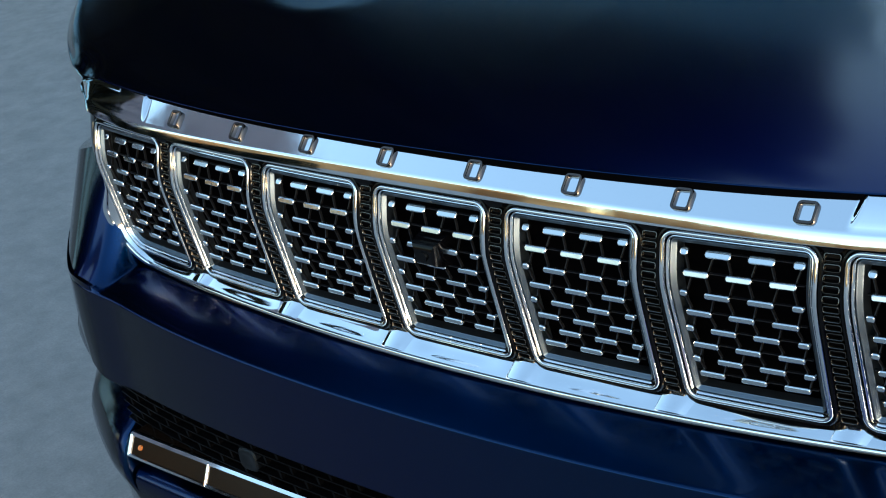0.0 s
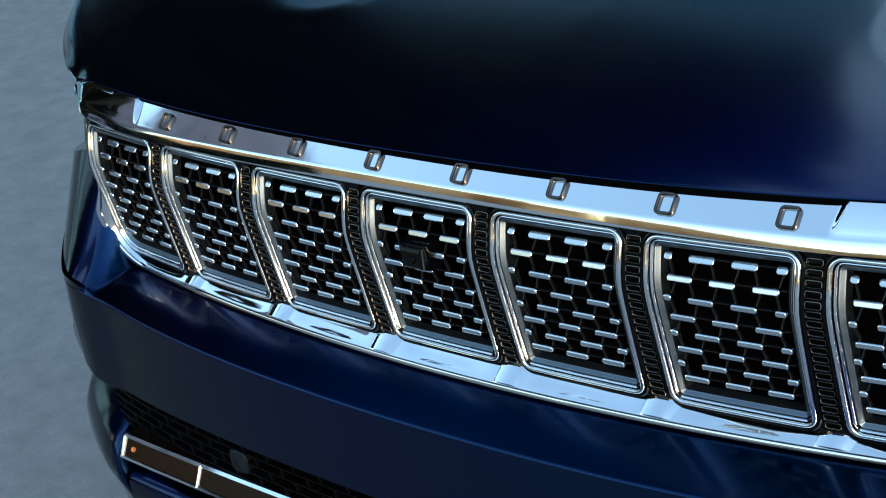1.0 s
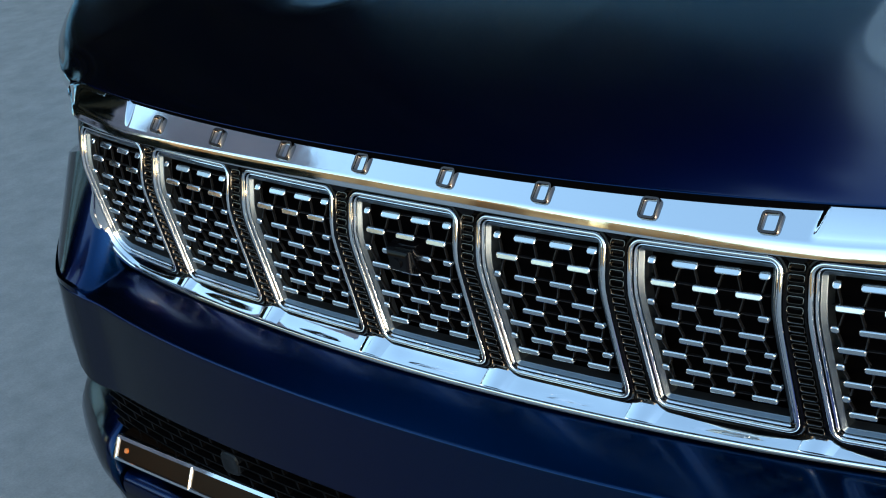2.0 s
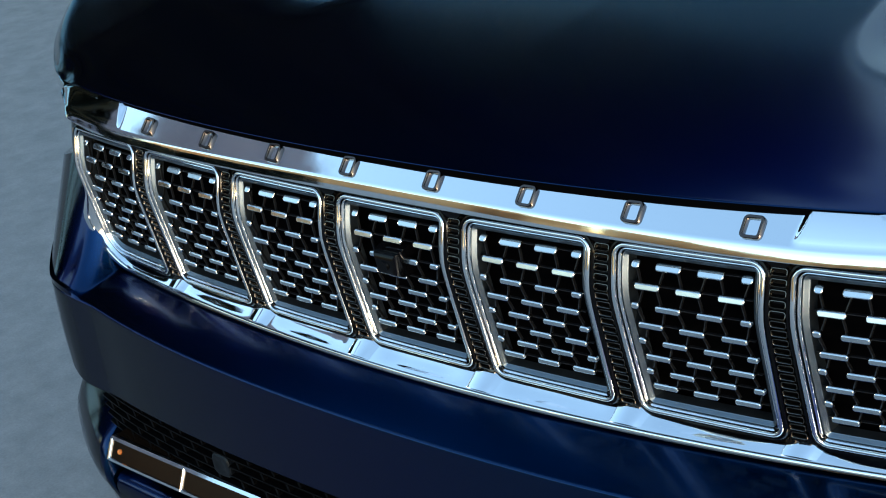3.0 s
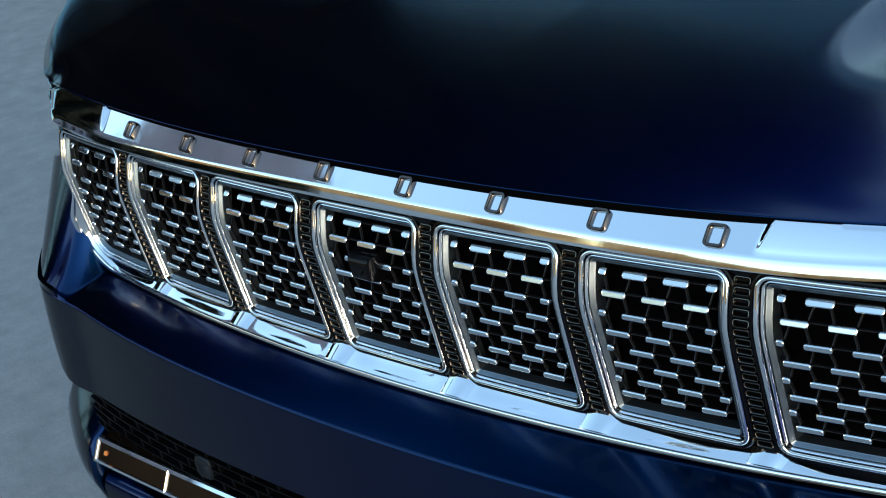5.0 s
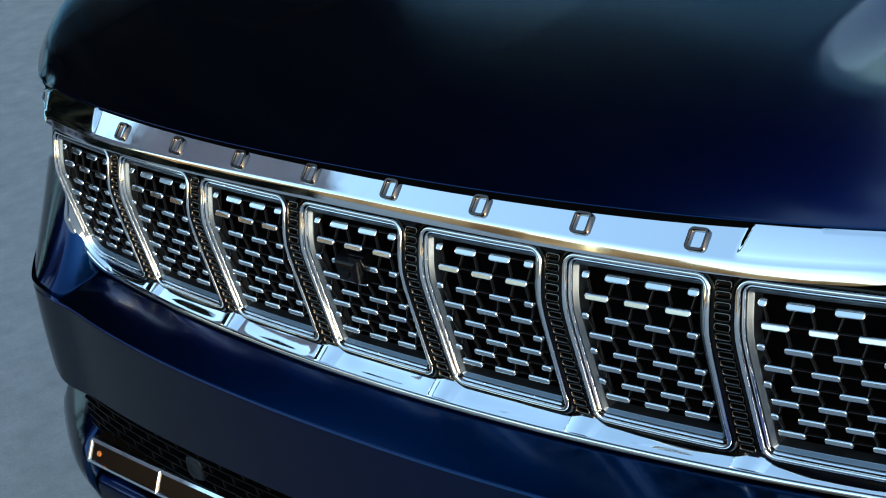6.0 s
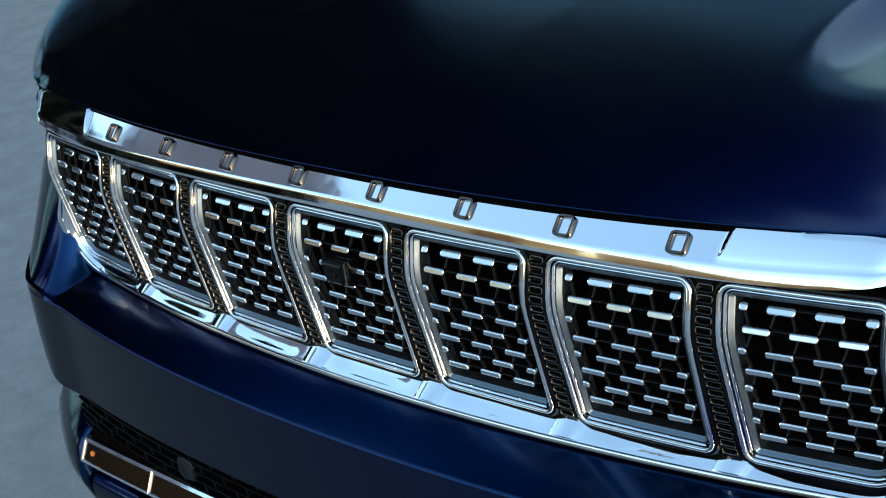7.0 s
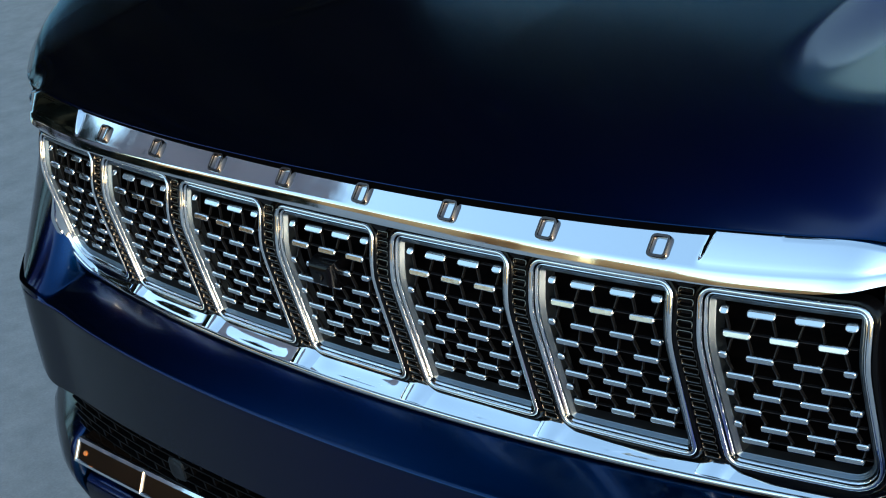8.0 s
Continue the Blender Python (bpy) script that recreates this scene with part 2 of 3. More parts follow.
def hood_height(a, v):
    """Height over the edge, v behind it, a from the middle."""
    start = 0.235 + 4.5 * max(0.0, 0.47 - a) ** 2         # a shallow hollow with a round front end lies beside the raised middle
    dip = 0.105 * ease((a - 0.325) / 0.095) * (1 - ease((a - 0.70) / 0.2)) * (soft_step(v - start, 0.022) - soft_step(v - 0.55, 0.05))
    return 0.0006 * (1 - math.exp(-v / 0.0005)) + 0.009 * (1 - math.exp(-v / 0.08)) + 0.10 * v - 0.03 * v * v - hood_fall(a) * math.exp(-(v / 0.013) ** 1.6) + tip_dip(a) * (1 - math.exp(-v / 0.03)) - dip


def hood():
    bm = bmesh.new()
    vs = [0, 0.0005, 0.001, 0.002, 0.0035, 0.005, 0.007, 0.009, 0.011, 0.0135, 0.016, 0.019, 0.023, 0.03, 0.04, 0.055, 0.08, 0.11] + span(0.14, 0.60, 47) + [0.65, 0.7, 0.8, 0.95, 1.1, 1.25]
    top = []
    for v in vs:
        row = []
        for i in range(-110, 111):
            s = i / 110
            a = abs(s) * 1.13
            flat = min(a, 1.02)
            over = max(0.0, a - 1.02)
            ang = min(over / 0.04, math.pi / 2)
            x = flat + 0.04 * math.sin(ang)
            drop = 0.04 * (1 - math.cos(ang)) + max(0.0, over - 0.0628)
            y, z = hood_edge(x)
            w = ease((v - 0.5) / 0.75)         # the rear edge runs straighter than the front one
            row.append((math.copysign(x, s), y * (1 - w) + 0.12 * w + v, z + hood_height(x, v) - drop + Z0))
        top.append(row)
    under = [[(x, y + 0.010, z - 0.001) for x, y, z in top[0]], [(x, y + 0.05, z + 0.002) for x, y, z in top[0]]]
    skin(bm, under[::-1] + top)
    return part("hood", bm, PAINT, car, "glossy navy blue painted hood")


hood()


# ---------------------------------------------------------------- header bar over the slots
def header_section(x):
    a = abs(x)
    ly, lz = lip(x)
    hy, hz = hood_edge(x)
    k = ease((a - 0.468) / 0.008)        # the letter recess ends here, the bar swells beyond it
    t = 1 - 0.4 * ease((a - 0.565) / 0.06) - 0.3 * ease((a - 0.62) / 0.06)
    end = ease((a - 0.58) / 0.045)       # the outer ends taper from above
    top = min(lz + 0.0275, hz - 0.0012)
    fall = hood_fall(a)
    fy, fz = (ly + 0.001 + 0.94 * (top - lz)) * (1 - k) + (hy - 0.002 - 0.004 * end) * k, top * (1 - k) + (hz - 0.0010 - 0.003 * end - fall) * k
    fz = max(fz, lz + 0.0015)
    mids = []
    for u in (0.85, 0.68, 0.5, 0.32, 0.16):
        ku = ease((a - 0.468 + 0.008 * (1 - u)) / 0.008)      # the end wall of the recess slants
        by, bz = ly + 0.001 + 0.94 * (top - lz), top
        ty, tz = by + (hy - 0.002 - 0.004 * end - by) * ku, bz + (hz - 0.0010 - 0.003 * end - fall - bz) * ku
        mids.append((ly + (ty - ly) * u - 0.002 * u * (1 - u) * ku, lz + (tz - lz) * u + 0.002 * u * (1 - u) * ku))
    f = 0.80 + 1.2 * a * a
    return [(ly + 0.05, fz), (fy, fz), *mids, (ly + 0.0012, lz + 0.0012), (ly - 0.0003, lz - 0.0003), (ly - 0.0013 * f, lz - 0.0023 * t), (ly - 0.0024 * f, lz - 0.0053 * t), (ly - 0.0035 * f, lz - 0.0088 * t),
            (ly - 0.0041 * f, lz - 0.0108 * t), (ly - 0.0045 * f, lz - 0.0126 * t), (ly + 0.001, lz - 0.0138 * t), (ly + 0.012, lz - 0.0130 * t), (ly + 0.05, lz - 0.008 * t)]


XS_BAR = span(-0.664, -0.485, 36) + span(-0.483, -0.456, 19) + span(-0.45, 0.45, 61) + span(0.456, 0.483, 19) + span(0.485, 0.664, 36)
header = part("header_bar", sweep(header_section, XS_BAR), CHROME, car, "polished chrome header bar with recessed emblem strip", 50)


def gap_shade_section(x):
    """A dark strip that stands in for the shaded gap under the hood's edge, over the emblem strip."""
    hy, hz = hood_edge(x)
    deep = 0.0135 * (1 - 0.7 * ease((0.40 - x) / 0.8))
    return [(hy + 0.0006, hz - 0.0004), (hy + 0.0004, hz - deep * 0.7), (hy + 0.0016, hz - deep), (hy + 0.012, hz - deep * 0.9), (hy + 0.012, hz - 0.0004)]


part("hood_gap_shade", sweep(gap_shade_section, span(-0.4715, 0.4715, 61)), BLACK_MATT, car, "black strip standing in for the shaded gap under the hood edge")


def corner_trim(s):
    """The chrome moulding that carries the header bar on round the corner under the hood's edge."""
    def section(x):
        a = abs(x)
        hy, hz = hood_edge(a)
        ly, lz = lip(a)
        w = ease((a - 0.652) / 0.045)           # it grows out of the bar's lip
        y, z = (ly - 0.0006) * (1 - w) + (hy - 0.0014) * w, (lz - 0.001) * (1 - w) + (hz - hood_fall(a) - 0.0010) * w
        h = 0.006 + 0.015 * ease((a - 0.660) / 0.06) - 0.016 * ease((a - 0.76) / 0.24)
        return [(y + 0.010, z - 0.002), (y + 0.0012, z), (y - 0.0001, z - h * 0.10), (y - 0.0008, z - h * 0.3), (y - 0.0008, z - h * 0.75), (y + 0.0006, z - h), (y + 0.013, z - h)]
    xs = [s * x for x in span(0.648, 1.05, 60)]
    return part("corner_trim", sweep(section, xs), CHROME, car, "chrome moulding round the corner under the hood", 60)


for s in (-1, 1):
    corner_trim(s)


# ---------------------------------------------------------------- grille: panel, slots, dividers
def panel_section(x):
    zs = span(-0.168, 0.034, 12)
    g = plan(x)
    return [(g + tile_face(z) + 0.030, z) for z in zs] + [(g + 0.06, 0.034), (g + 0.06, -0.168)]


part("grille_panel", sweep(panel_section, span(-0.612, 0.612, 60)), BLACK_MATT, car, "black grille backing panel")


def outline(hw_top, hw_bot, z_top, z_bot, radii, inset=0.0, steps=6):
    """Rounded outline of a slot in (x, z), from its upper left corner round; radii: upper left, upper right, lower right, lower left."""
    corners = [(-hw_top, z_top, radii[0], 180), (hw_top, z_top, radii[1], 90), (hw_bot, z_bot, radii[2], 0), (-hw_bot, z_bot, radii[3], -90)]
    pts = []
    for cx, cz, r, a0 in corners:
        sx, sz = (1 if cx > 0 else -1), (1 if cz == z_top else -1)
        ccx, ccz = cx - sx * r, cz - sz * r
        rr = max(r - inset, 0.0008)
        ox, oz = ccx + sx * (r - inset - rr), ccz + sz * (r - inset - rr)
        for i in range(steps + 1):
            a = radians(a0 - 90 * i / steps)
            pts.append((ox + rr * math.cos(a), oz + rr * math.sin(a)))
    full = []
    for i, (x, z) in enumerate(pts):      # long runs are cut up so that they follow the kink and the bend
        x2, z2 = pts[(i + 1) % len(pts)]
        cut = max(1, int(math.hypot(x2 - x, z2 - z) / 0.012))
        full += [(x + (x2 - x) * j / cut, z + (z2 - z) * j / cut) for j in range(cut)]
    return full


def ring(k, profile, radii):
    """A band round slot k; profile: (inset from the outer edge, depth behind the frame's face)."""
    bm = bmesh.new()
    cx = k * PITCH
    loops = []
    base = outline(0.0775, 0.0755, 0.021, -0.160, radii, 0.0)
    for inset, depth in profile:
        loop = []
        for x, z in outline_inset(base, inset):
            loop.append((cx + x, plan(cx + x) + frame_face(z) + depth, z + Z0))
        loops.append(loop)
    loops.append(loops[0])
    skin(bm, loops, True)
    bmesh.ops.remove_doubles(bm, verts=bm.verts, dist=1e-6)
    return bm


def outline_inset(pts, d):
    out = []
    count = len(pts)
    for i in range(count):
        x0, z0 = pts[i - 1]
        x1, z1 = pts[(i + 1) % count]
        dx, dz = x1 - x0, z1 - z0
        ln = math.hypot(dx, dz)
        out.append((pts[i][0] + dz / ln * d, pts[i][1] - dx / ln * d))
    return out


def tile_mesh(name, half, h, depth, tilt):
    """A tile: a rounded bar, its face tilted up by tilt degrees, its upper edge rolled back, its back at y = depth."""
    bm = bmesh.new()
    loops = []
    for inset, y in ((0.0, depth), (0.0, 0.0016), (0.0003, 0.0008), (0.0008, 0.00025), (0.0013, 0.0)):
        loop = []
        for cx, cz, a0 in ((-1, 1, 180), (1, 1, 90), (1, -1, 0), (-1, -1, -90)):
            r = 0.0027
            for i in range(4):
                a = radians(a0 - 30 * i)
                x = cx * (half - r) + (r - inset) * math.cos(a)
                z = cz * (h / 2 - r) + (r - inset) * math.sin(a)
                loop.append((x, y + (z * math.tan(radians(tilt)) if y < depth else 0), z))
        loops.append(loop)
    skin(bm, loops, True)
    bm.faces.new(list(bm.verts)[-16:])
    return finish(name, bm, TILE, 14)


ROW_Z = (0.0, -0.0192, -0.0385, -0.0585, -0.0768, -0.0945, -0.1115, -0.1280)
TILTS = (33, 20, 7, 6, 6, 5, 4, 4)
TILE_FULL = {t: tile_mesh("tile", 0.0132, 0.0062, 0.0048, t) for t in set(TILTS)}
TILE_PART = {t: tile_mesh("tile", 0.0058, 0.0062, 0.0048, t) for t in set(TILTS)}
TILE_STUB = {t: tile_mesh("tile", 0.0042, 0.0062, 0.0048, t) for t in set(TILTS)}


def rod(bm, a, b, w, d):
    """A thin square bar from a to b across the slot's face, d deep."""
    a, b = Vector(a), Vector(b)
    side = (b - a).cross(Vector((0, 1, 0))).normalized() * w / 2
    back = Vector((0, d, 0))
    loops = [[p + side, p - side, p - side + back, p + side + back] for p in (a, b)]
    skin(bm, loops, True, True)


def lattice(k):
    bm = bmesh.new()

    def at(c, z, back=0.004):
        x = k * PITCH + c * TILE_PITCH
        return x, plan(x) + tile_face(z) + back, z + Z0

    for i, z in enumerate(ROW_Z):
        cols = (-1.5, -0.5, 0.5, 1.5) if i % 2 == 0 else (-1, 0, 1)
        for c in cols:
            if abs(c) < 1.2:
                rod(bm, at(c + 0.26, z), at(c + 0.74 if c < 0.8 else 1.42, z), 0.0009, 0.003)
                if c < -0.8:
                    rod(bm, at(-1.42, z), at(c - 0.26, z), 0.0009, 0.003)
            if i < len(ROW_Z) - 1:
                for sgn in (-1, 1):
                    if abs(c + sgn * 0.3) < 1.4:
                        rod(bm, at(c + sgn * 0.14, z - 0.001), at(c + sgn * 0.27, ROW_Z[i + 1] + 0.001), 0.0012, 0.003)
    return bm


def slot(k):
    r = 0.0145
    radii = [r, r, r, r]
    if k == 3:
        radii[2] = 0.036
    if k == -3:
        radii[3] = 0.036
    rim = part("slot_frame", ring(k, [(0, 0.014), (0, 0.0018), (0.0006, 0.0006), (0.0016, 0), (0.0034, 0.0001), (0.0042, 0.0008), (0.0046, 0.0024), (0.0046, 0.014)], radii), CHROME, car, "polished chrome slot frame", 50)
    part("inner_trim", ring(k, [(0.0058, 0.018), (0.0058, 0.0042), (0.0061, 0.0034), (0.0067, 0.0032), (0.0075, 0.0040), (0.0081, 0.0054), (0.0083, 0.0070), (0.0083, 0.018)], radii), CHROME, rim, "thin chrome inner trim")
    part("inner_frame", ring(k, [(0.0090, 0.022), (0.0090, 0.0062), (0.0092, 0.0056), (0.0096, 0.0054), (0.0106, 0.0062), (0.0108, 0.0066), (0.0120, 0.0074), (0.0122, 0.0078), (0.0137, 0.0090), (0.0138, 0.022)], radii), SATIN, rim, "satin grey inner frame")
    part("gasket", ring(k, [(-0.0040, 0.014), (-0.0040, 0.0025), (-0.0030, 0.0012), (-0.0012, 0.0010), (-0.0003, 0.0024), (-0.0001, 0.014)], radii), BLACK_GLOSS, rim, "black rubber gasket")
    part("lattice", lattice(k), RIB, rim, "thin black honeycomb ribs")
    for i, z in enumerate(ROW_Z):
        t = TILTS[i]
        cols = (-1.30, -0.5, 0.5, 1.335) if i % 2 == 0 else (-1, 0, 1)
        for c in cols:
            x = k * PITCH + c * TILE_PITCH
            mesh = TILE_STUB[t] if c < -1.1 else TILE_PART[t] if c > 1.1 else TILE_FULL[t]
            turn = math.degrees(math.atan(0.1964 * x + 0.2328 * x ** 3))
            piece("tile", mesh, rim, pose(x, plan(x) + tile_face(z) - 0.001, z + Z0, 0, 0, turn))


def screw_mesh():
    bm = bmesh.new()
    loops = []
    for r, y in ((0.0026, 0.006), (0.0026, 0.0), (0.0022, -0.0008), (0.0012, -0.0012), (0.0009, -0.0004)):
        loops.append([(r * math.cos(2 * math.pi * i / 12), y, r * math.sin(2 * math.pi * i / 12)) for i in range(12)])
    skin(bm, loops, True, True)
    return finish("screw", bm, BLACK_GLOSS, 50)


SCREW = screw_mesh()
for k in range(-3, 4):
    slot(k)
    for sx in (-0.0662, 0.0662):
        if abs(k * PITCH + sx) < 0.59:
            x, z = k * PITCH + sx, -0.1505
            piece("screw", SCREW, car, pose(x, plan(x) + frame_face(z) + 0.0036, z + Z0))


def louvre_mesh():
    bm = bmesh.new()
    loops = []
    for inset, y in ((0.0, 0.006), (0.0, 0.0008), (0.0004, 0.0001), (0.0009, 0.0), (0.0013, 0.0006), (0.0015, 0.004)):
        loop = []
        for cx, cz, a0 in ((-1, 1, 180), (1, 1, 90), (1, -1, 0), (-1, -1, -90)):
            r = 0.0026
            for i in range(3):
                a = radians(a0 - 45 * i)
                loop.append((cx * (0.0082 - r) + (r - inset) * math.cos(a), y + 0.1 * cz * 0.003, cz * (0.0038 - r) + (r - inset) * math.sin(a)))
        loops.append(loop)
    skin(bm, loops, True)
    floor_face = bm.faces.new(list(bm.verts)[-12:])
    floor_face.material_index = 1
    me = finish("louvre", bm, DARK_CHROME, 40)
    me.materials.append(BLACK_MATT)
    return me


LOUVRE = louvre_mesh()


def divider(k):
    cx = (k + 0.5) * PITCH

    def section(x):
        zs = span(-0.166, 0.030, 12)
        g = plan(x)
        return [(g + frame_face(z) + 0.006, z) for z in zs] + [(g + 0.03, 0.030), (g + 0.03, -0.166)]

    body = part("divider", sweep(section, [cx - 0.0118, cx - 0.011, cx, cx + 0.011, cx + 0.0118]), BLACK_GLOSS, car, "ribbed black divider between slots")
    turn = math.degrees(math.atan(0.1964 * cx + 0.2328 * cx ** 3))
    for i in range(19):
        z = 0.013 - 0.0092 * i
        lean = -16 if z > -0.028 else 9
        piece("louvre", LOUVRE, body, pose(cx, plan(cx) + frame_face(z) + 0.002, z + Z0, lean, 0, turn))


for k in range(-3, 3):
    divider(k)


def bracket(k):
    cx = (k + 0.5) * PITCH
    g = plan(cx)
    bm = bmesh.new()
    loops = []
    for z, w, y in ((0.0175, 0.006, -0.004), (0.0215, 0.012, -0.0048), (0.0275, 0.017, -0.004), (0.0300, 0.017, -0.001)):
        loops.append([(cx - w, g + y + 0.012, z + Z0), (cx - w * 0.92, g + y, z + Z0), (cx + w * 0.92, g + y, z + Z0), (cx + w, g + y + 0.012, z + Z0)])
    skin(bm, loops, True, True)
    part("bracket", bm, BLACK_GLOSS, car, "gloss black bracket over the divider")


for k in range(-3, 3):
    bracket(k)


# ---------------------------------------------------------------- chrome surround: bar under the slots and its two ends
def surround_path():
    """Points (x, z, inward x, inward z) along the lower edge of the surround, from one upper end round to the other."""
    cuts = {0.0, 0.010, 0.020, 0.030, 0.040, 0.050}
    for k in range(4):
        for e in (-0.0765, -0.0745, -0.072, -0.069, -0.065, -0.060, -0.053, -0.03, 0.0, 0.03, 0.053, 0.060, 0.065, 0.069, 0.072, 0.0745, 0.0765):
            cuts.add(round(k * PITCH + e, 5))
    half = [(x, bar_edge(x)[1], 0.0, 1.0) for x in sorted(cuts) if 0 <= x < 0.556]
    cz = bar_edge(0.56)[1] + 0.060
    half += [(0.560 + 0.067 * math.sin(a), cz - 0.060 * math.cos(a), -math.sin(a), math.cos(a)) for a in span(0.0, math.pi / 2, 12)]
    half += [(0.627, z, -1.0, 0.0) for z in span(cz + 0.008, 0.014, 10)]
    return [(-x, z, -i, j) for x, z, i, j in half[:0:-1]] + half


def surround():
    bm = bmesh.new()
    rings = []
    for x, z, ix, iz in surround_path():
        side = abs(ix)
        y0 = bar_edge(x)[0] * (1 - side) + (plan(x) + frame_face(z) + 0.001) * side
        high = side * ease((z + 0.115) / 0.05)
        wide = 1 + 0.55 * side - 1.15 * high
        y0 += 0.010 * high
        x -= math.copysign(0.007, x) * high
        off = abs(x - PITCH * round(x / PITCH))          # from the middle of the slot above
        dip = 0.0022 * (1 - ease((off - 0.030) / 0.038)) * (1 - side)
        f = 1.18 + 0.3 * min(abs(x), 0.56) ** 2
        loop = []
        for inn, y, hollow in ((0.0120, 0.037, 0), (0.0124, 0.019, 0), (0.0118, 0.0152, 0.3), (0.0094, 0.0121, 0.8), (0.0066, 0.0086, 1), (0.0036, 0.0048, 0.8), (0.0008, 0.0012, 0.4), (-0.0016, -0.0019, 0), (-0.0021, -0.0024, 0), (-0.0026, -0.0006, 0),
                               (-0.0034, -0.0006, 0), (-0.0036, -0.0036, 0), (-0.0050, -0.0037 * f, 0), (-0.0066, -0.0038 * f, 0), (-0.0080, -0.0038 * f, 0), (-0.0087, -0.0032 * f, 0), (-0.0088, 0.002, 0), (-0.0088, 0.035, 0)):
            inn -= dip * hollow * 0.7
            y += dip * hollow * 0.7
            loop.append((x + ix * inn * wide, y0 + y * (1 + 0.2 * side), z + iz * inn * wide + Z0))
        rings.append(loop)
    skin(bm, rings, True, True)
    return part("grille_surround", bm, CHROME, car, "polished chrome surround under the slots", 40)


under = surround()


def tab(k):
    """A low raised pad on the bar under each divider; steep on one side, run out on the other."""
    cx = (k + 0.5) * PITCH
    bm = bmesh.new()
    rows = []
    for dx, o in ((-0.0150, -0.0010), (-0.0148, 0.0026), (-0.0136, 0.0032), (0.0, 0.0030), (0.0090, 0.0026), (0.0140, 0.0014), (0.0230, -0.0006)):
        rows.append([])
        for inn, y in ((-0.0016, -0.0019), (0.0008, 0.0012), (0.0036, 0.0048), (0.0066, 0.0086), (0.0094, 0.0121), (0.0118, 0.0152), (0.0140, 0.0190)):
            x = cx + dx + (inn - 0.007) * (0.5 if dx > 0.01 else 0.15)
            y0, z0 = bar_edge(x)
            rows[-1].append((x, y0 + y - o * 0.62, z0 + inn + o * 0.79 + Z0))
    skin(bm, rows)
    return part("tab", bm, CHROME, under, "raised chrome pad under a divider", 30)


for k in range(-3, 3):
    tab(k)


# ---------------------------------------------------------------- bumper
def nose(x):
    """Front of the bumper in plan, with the corner turned towards the side."""
    a = abs(x)
    return -0.070 - 0.014 * ease((a - 0.55) / 0.13) + 0.086 * a * a + 0.107 * a ** 4 + 0.235 * (math.sqrt((a - 0.672) ** 2 + 0.001) + a - 0.672) + 5.0 * max(0.0, a - 0.9) ** 2


def bumper_low(x):       # how far the lower edge of the painted bumper stands behind its crease
    a = abs(x)
    return -0.002 - 0.010 * a * a - 0.30 * min(0.17, max(0.0, a - 0.66))


def bumper():
    bm = bmesh.new()
    half = span(0.0, 0.57, 27)[1:] + span(0.575, 0.70, 40) + span(0.71, 1.03, 26)
    xs = [-x for x in half[::-1]] + [0.0] + half
    rows = [[] for _ in range(24)]
    for x in xs:
        a = abs(x)
        cy, cz = nose(x), crease(min(a, 0.66))[1] - 0.06 * max(0.0, a - 0.66)
        by, bz = bar_edge(min(a, 0.60))
        k = ease((a - 0.596) / 0.054)
        # behind the surround the top is a narrow ledge; beyond it the corner climbs to the lamp
        ty, tz = by + 0.006, bz - 0.0092
        uy, uz = cy + 0.115 - 0.060 * ease((a - 0.64) / 0.17), -0.035 - 0.3 * max(0.0, a - 0.66)
        ty, tz = ty + (uy - ty) * k, tz + (uz - tz) * k
        low = bumper_low(x) + 0.17 * min(0.17, max(0.0, a - 0.66))
        def mix(t):      # a flat shelf in the middle; at the corner it curves up into a wall
            u = 1 - t
            ry, rz = cy + (ty - cy) * u ** (1 + 0.7 * ease((a - 0.64) / 0.12)), cz + (tz - cz) * (0.4 * u + 0.6 * u * u)
            return (ty + (cy - ty) * t) * (1 - k) + ry * k, (tz + (cz - tz) * (0.97 * t + 0.03 * t ** 2.4)) * (1 - k) + rz * k
        pts = [(ty + 0.03, tz), (ty, tz), mix(0.12), mix(0.25), mix(0.38), mix(0.5), mix(0.62), mix(0.73), mix(0.83), mix(0.92), (cy + 0.0030 * (1 - k), cz + 0.00135 + 0.008 * k), (cy + 0.0010 * (1 - k), cz + 0.00045 + 0.003 * k), (cy + 0.0002, cz),
               (cy - 0.0003, cz - 0.0005), (cy - 0.0007, cz - 0.0014)] + [(cy - 0.0007 + (low + 0.0007) * t ** 1.1 + 0.012 * ease((a - 0.64) / 0.1) * t ** 3, cz - 0.0016 + (-0.326 + 0.034 * ease((a - 0.62) / 0.12) - cz + 0.0016) * t) for t in (0.03, 0.12, 0.25, 0.4, 0.55, 0.7, 0.85, 1.0)] + [(cy + low + 0.003 + 0.012 * ease((a - 0.64) / 0.1), -0.330 + 0.034 * ease((a - 0.62) / 0.12))]
        for row, (y, z) in zip(rows, pts):
            row.append((x, y, z + Z0))
    rows.append([(x, y + 0.03, z + 0.002) for x, y, z in rows[-1]])
    skin(bm, rows)
    return part("bumper", bm, PAINT, car, "navy blue painted front bumper with sharp crease", 28)


bumper()


def lower_face(x):
    return nose(x) + bumper_low(x) + 0.014 * ease((abs(x) - 0.55) / 0.13)


